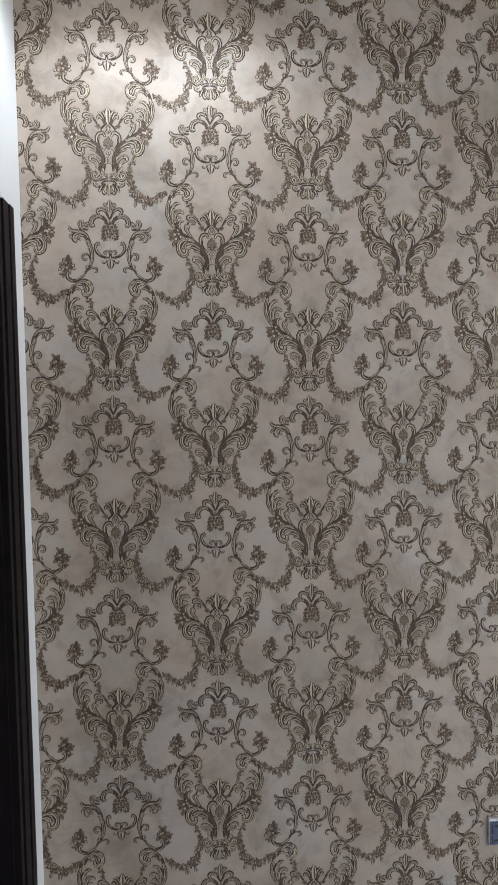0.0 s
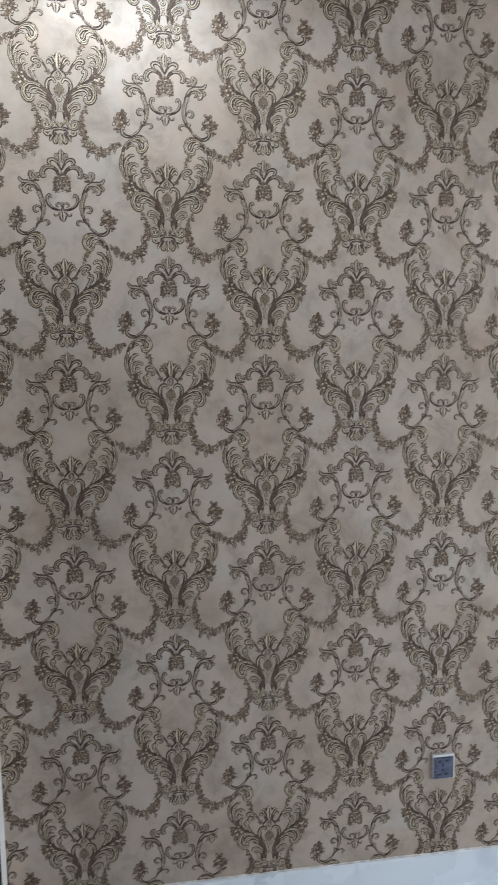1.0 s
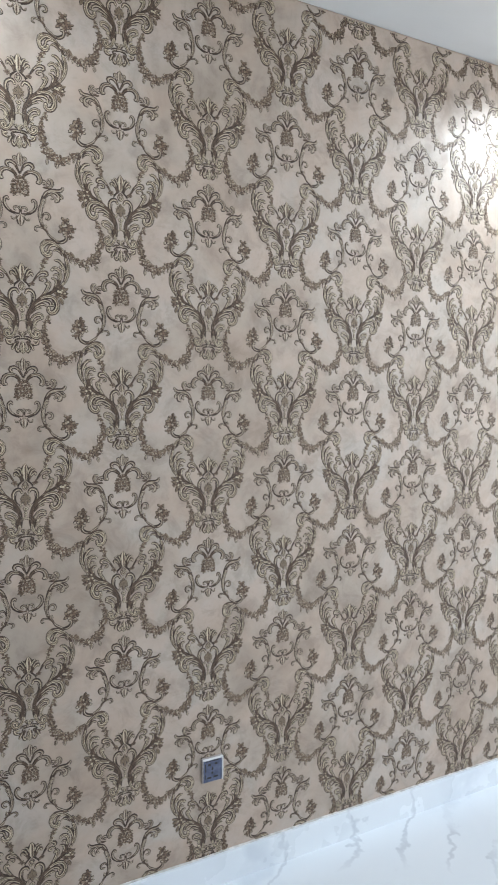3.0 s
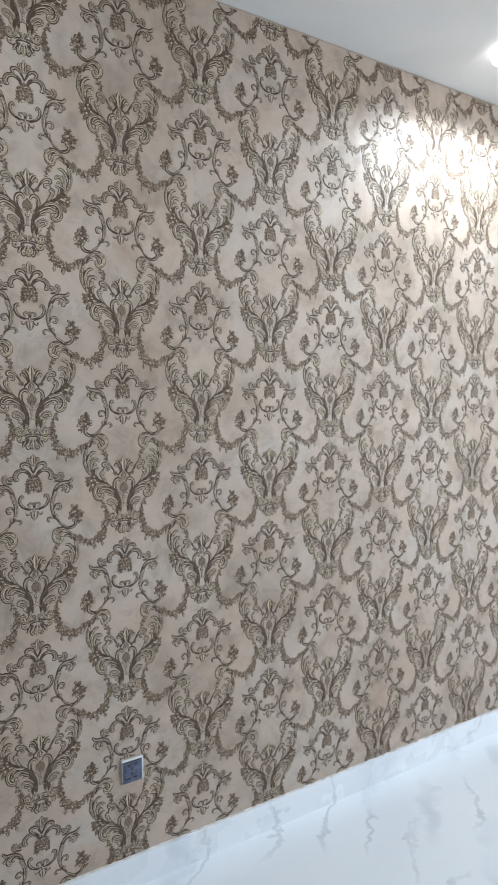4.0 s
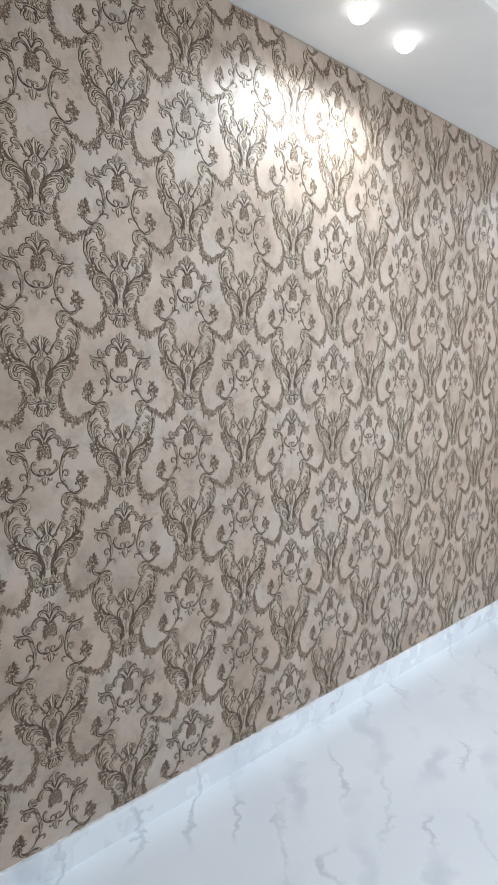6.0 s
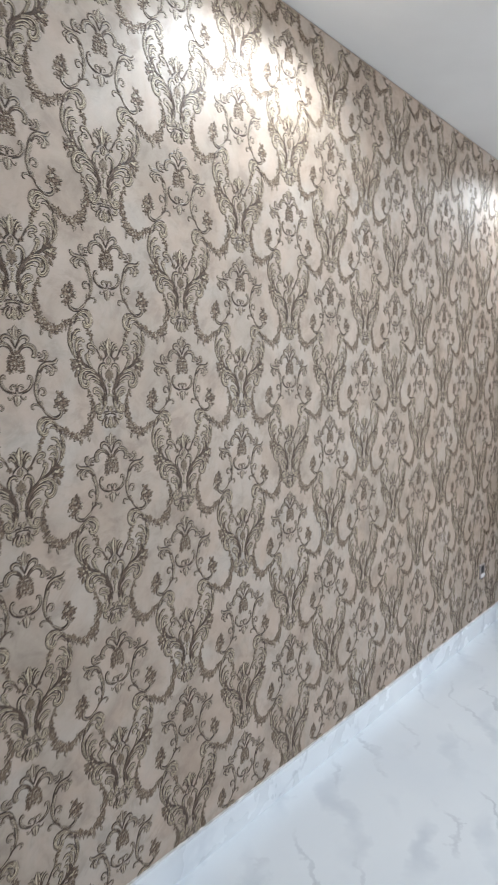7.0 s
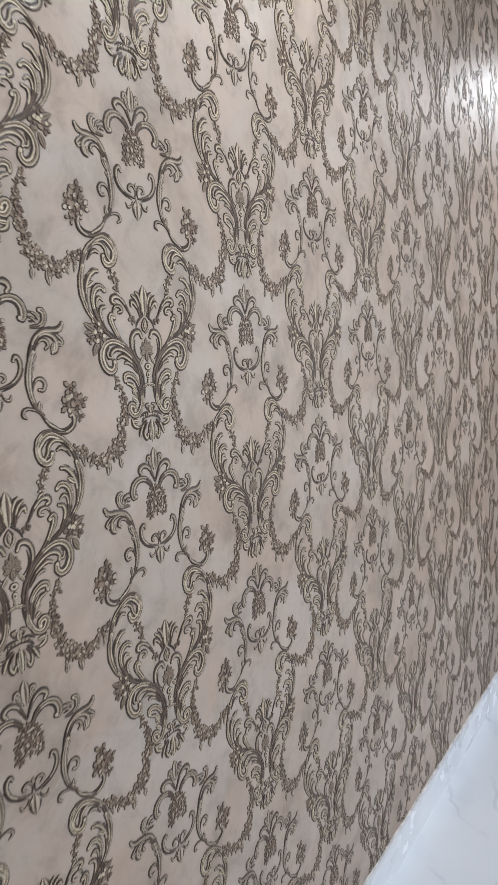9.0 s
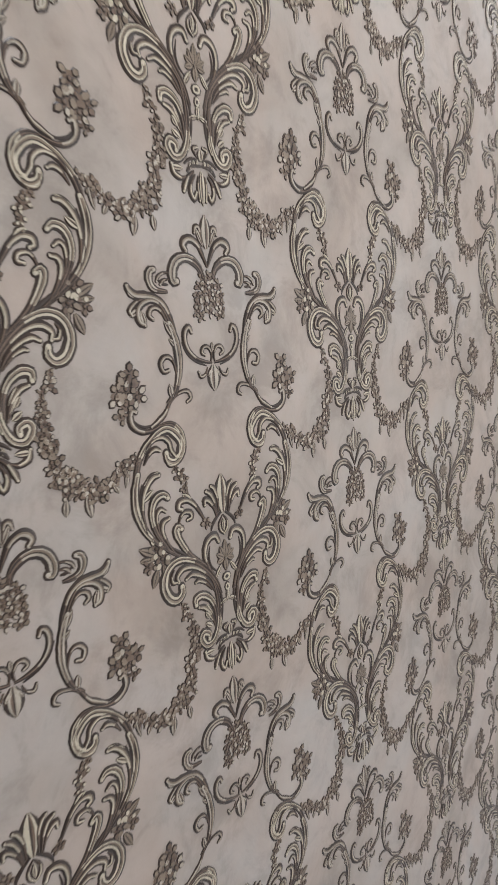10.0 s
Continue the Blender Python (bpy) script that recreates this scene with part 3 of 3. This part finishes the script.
def vase():
    r = Relief()
    r.frond(7.0, (78, 194), (77.5, 182.5), (75.5, 171.5), (71, 160), (64.5, 152.5), (56, 146.5), (47.5, 144), (40, 148), (35, 155.5), (37, 163.5), (42.5, 167), (48, 164.5), (49, 160))
    r.frond(6.0, (51, 140.5), (42.5, 141), (36, 146.5), (34, 154.5), (35.5, 161.5), (39.5, 164))
    r.frond(4.2, (70, 161.5), (65.5, 155), (59, 150), (51.5, 149), (46, 153), (44.5, 158.5), (41, 163.5))
    r.frond(4.0, (68.5, 165.5), (64, 159), (58.5, 156), (54.5, 157.5))
    r.line(2.2, (68.5, 157), (63.5, 150), (55.5, 145), (49, 143))
    r.frond(3.0, (49.5, 158), (50, 163.5), (47, 169), (40, 168.5), (35, 163.5))
    r.frond(6.4, (44, 234.5), (59.5, 223), (69.5, 212.5), (75, 202), (77.5, 191), (77, 180), (74, 170.5))
    r.line(2.2, (64, 221.5), (71.5, 210.5), (74.5, 199.5), (73.5, 187), (71, 177.5))
    r.frond(5.2, (69.5, 212.5), (72.5, 199), (71.5, 187.5), (67.5, 179.5), (62, 174.5), (57, 174))
    r.leaf((69.5, 179), (57.5, 171.5), 5)
    r.leaf((72, 189.5), (62.5, 183), 5)
    r.frond(6.2, (52.5, 228), (61, 215.5), (65, 204.5), (64.5, 195.5), (60.5, 189.5), (54.5, 188), (50.5, 191))
    r.frond(3.6, (57.5, 219.5), (61, 209.5), (61, 201), (57.5, 197.5), (53.5, 200))
    r.frond(4.6, (47, 232.5), (54, 222), (57.5, 213), (56, 207), (51, 205.5))
    r.frond(6.6, (21.5, 247), (33.5, 237), (41.5, 225.5), (45, 217.5), (44, 213.5), (40.5, 215.5))
    r.line(2.4, (16.5, 254), (30, 241.5), (43.5, 231.5), (56, 223))
    r.frond(7.6, (6.5, 274), (11, 262.5), (19.5, 251), (30.5, 242), (42, 237.5), (51, 238.5), (57, 244), (59, 253), (55, 262), (48.5, 265), (44, 261.5), (44, 256.5))
    r.frond(4.8, (11, 270), (15.5, 259.5), (24, 251), (33, 245.5), (41.5, 244.5), (47.5, 248.5), (46.5, 253))
    r.frond(4.2, (13, 270), (19, 260), (26.5, 254), (34, 251), (39.5, 253))
    r.frond(3.6, (15, 268.5), (21.5, 261), (28, 257.5), (31, 258))
    r.frond(3.4, (49.5, 243), (52.5, 247), (51.5, 252), (48, 252.5))
    r.line(2.2, (58.5, 248.5), (59, 256.5), (55, 265), (47, 269.5))
    r.swag(9, 2.6, 3.4, 3.0, 3.6, (40, 172.5), (37, 180), (35.5, 190))
    r.leaf((30, 196.5), (37.5, 191.5), 5)
    r.frond(5.2, (17.5, 216), (22, 208), (27.5, 200.5), (34, 196), (40.5, 196.5), (42, 200.5), (39, 202))
    r.frond(4.0, (43, 215), (41.5, 208.5), (37.5, 204.5), (31.5, 205.5), (30.5, 209.5), (34.5, 210.5))
    r.flower(17, 217, 4.6, 5)
    r.leaf((0, 213), (0, 183.5), 13, True)
    r.frond(4.2, (4, 212), (4.5, 201), (7.5, 193.5), (10.5, 191))
    r.frond(4.4, (5.5, 213.5), (7.5, 204), (11, 197), (15.5, 194))
    r.frond(4.4, (6, 215), (8.5, 207.5), (13, 201.5), (17, 200), (17.5, 203.5))
    r.line(2.6, (0, 211), (6.5, 215.5), (11, 220), (12.5, 224.5))
    r.frond(2.8, (0, 214.5), (4, 220), (3.5, 225.5), (0, 229))
    r.leaf((0, 217.5), (0, 227), 4, True)
    r.frond(5.6, (11, 260), (17, 252), (20.5, 242.5), (19.5, 234), (15, 229), (9, 228.5), (6, 233.5))
    r.line(1.8, (7.5, 257.5), (14.5, 251), (16.5, 243.5), (15, 235))
    r.leaf((0, 248), (0, 233.5), 6, True, dull=True)
    r.leaf((1.5, 246.5), (5.5, 238), 5, dull=True)
    r.leaf((1.5, 247.5), (9, 243), 5, dull=True)
    r.leaf((2, 248), (9, 250), 5, dull=True)
    r.leaf((0, 248), (0, 258), 6, True, dull=True)
    r.leaf((4.5, 252), (11.5, 261.5), 4)
    r.ring(262.5, 4.4, 3.6)
    r.ring(270.5, 2.8, 3.6)
    r.leaf((0, 272), (0, 282), 4, True)
    r.leaf((1, 279.5), (8.5, 282), 3.5)
    r.frond(6.6, (14.5, 260), (11, 272.5), (10, 286), (12, 298.5), (17, 307), (24, 308.5), (28.5, 302.5), (26.5, 298.5), (21.5, 300.5), (21.5, 304.5))
    r.line(2.2, (12, 259.5), (7, 273.5), (6.5, 287.5), (8.5, 299))
    r.frond(2.4, (1, 281), (6.5, 282), (9.5, 289), (8.5, 296.5), (11, 302.5))
    r.frond(6.4, (13, 295), (13.5, 284), (18, 274.5), (25.5, 269.5), (31.5, 270.5), (32, 275))
    r.frond(4.4, (14.5, 297), (18, 286.5), (24, 279.5), (29.5, 277.5))
    r.leaf((16, 292.5), (22, 277.5), 5)
    r.leaf((17.5, 296), (24, 291.5), 5)
    r.leaf((19.5, 289), (23.5, 283), 4.5)
    r.flower(64, 223.5, 6.5, 5)
    r.flower(59.5, 232, 7, 6)
    r.flower(70.5, 234, 6, 5)
    r.leaf((63.5, 228.5), (78, 220.5), 6, dull=True)
    r.leaf((66.5, 230.5), (78, 229), 5, dull=True)
    r.leaf((63.5, 238), (69, 250.5), 6, dull=True)
    r.leaf((59, 236), (56.5, 246.5), 5, dull=True)
    r.line(3.0, (13.5, 317), (8.5, 312), (0, 311.5))
    r.line(2.2, (15.5, 312), (9.5, 308), (0, 308))
    r.leaf((0, 308.5), (0, 300.5), 6, True)
    r.leaf((3.5, 312), (3.5, 307.5), 2.6)
    r.leaf((6.5, 312.5), (7, 308.5), 2.6)
    r.leaf((10, 314.5), (10.5, 310), 2.6)
    r.frond(3.2, (3, 306.5), (6.5, 301), (2.5, 299.5))
    r.frond(4.4, (6.5, 315.5), (12, 319.5), (15.5, 325.5), (17, 329.5))
    r.frond(4.2, (5.5, 317.5), (9.5, 322.5), (11, 329), (8, 334), (5.5, 329.5))
    r.leaf((0, 315), (0, 338), 6, True)
    r.frond(3.0, (3, 318), (4, 325.5), (3, 334.5))
    r.frond(4.4, (14, 320), (18.5, 321.5), (24.5, 319), (26.5, 313.5))
    r.leaf((17, 315), (27.5, 315), 4.5)
    return r.bm


def garland():
    r = Relief()
    r.swag(14, 1.4, 2.4, 2.8, 4.0, (43, 271), (39.5, 282), (35.5, 292.5), (35.5, 301))
    r.swag(12, 3.0, 4.0, 4.0, 4.6, (32.5, 308), (37, 314), (42, 320.5))
    r.swag(26, 5.0, 9.0, 5.5, 5.0, (39.5, 327.5), (47, 335.5), (57, 342.5), (66, 345.5))
    r.swag(15, 4.6, 3.4, 2.2, 4.4, (69, 347), (79.5, 343.5), (88.5, 336.5), (97.5, 330.5))
    r.leaf((60, 348), (62, 362), 6)
    r.leaf((45.5, 347.5), (44.5, 357.5), 5)
    r.leaf((79.5, 343.5), (83.5, 351), 4)
    r.leaf((92, 335.5), (89, 349), 4)
    r.leaf((84, 339.5), (83.5, 334), 3.5)
    return r.bm


def clipped(bm):
    """Cuts a repeat at the ceiling, the skirting and the two corners. bm is in the wall's place."""
    bmesh.ops.triangulate(bm, faces=bm.faces[:])
    for co, no in (((0, 0, SOFFIT_Z - 0.001), (0, 0, 1)), ((0, 0, SKIRT_H + 0.002), (0, 0, -1)), ((EAST - 0.001, 0, 0), (1, 0, 0)), ((WEST - 0.0, 0, 1.4), (-1, 0, -0.0115))):
        bmesh.ops.bisect_plane(bm, geom=bm.verts[:] + bm.edges[:] + bm.faces[:], plane_co=co, plane_no=no, clear_outer=True)
    return bm


PARTS = (("crown_relief", crown, 0.0, 150, 90, TAN), ("vase_relief", vase, 142, 336, 80, BRONZE), ("garland_relief", garland, 266, 370, 100, TAN))
for name, draw, top, low, half, light in PARTS:
    bm = draw()
    me = bpy.data.meshes.new(name)
    bm.to_mesh(me)
    bm.free()
    for colour in (UMBER, light, SEPIA, TAUPE):
        me.materials.append(colour)
    for c in range(-3, 19):
        for k in range(0, 7):
            px, pz = COL * c, TIP_Z + ROW * k + (ROW / 2 if c % 2 else 0)
            if c < -1:  # the last strip hangs slightly off the repeat
                px, pz = px - 0.009, pz + 0.006
            z1, z0, x0, x1 = pz - top * U, pz - low * U, px - half * U, px + half * U
            if z1 < SKIRT_H or z0 > SOFFIT_Z:
                continue
            use = me
            if z0 < SKIRT_H or z1 > SOFFIT_Z or x0 < WEST + 0.02 or x1 > EAST:
                bm = bmesh.new()
                bm.from_mesh(me)
                bm.transform(Matrix.Translation((px, NORTH, pz)))
                clipped(bm)
                if not bm.faces:
                    bm.free()
                    continue
                bm.transform(Matrix.Translation((-px, -NORTH, -pz)))
                use = bpy.data.meshes.new(name)
                bm.to_mesh(use)
                bm.free()
                for colour in (UMBER, light, SEPIA, TAUPE):
                    use.materials.append(colour)
            ob = new(name, use)
            ob.parent = wall_north
            ob.location = (px, NORTH - 0.0002, pz)
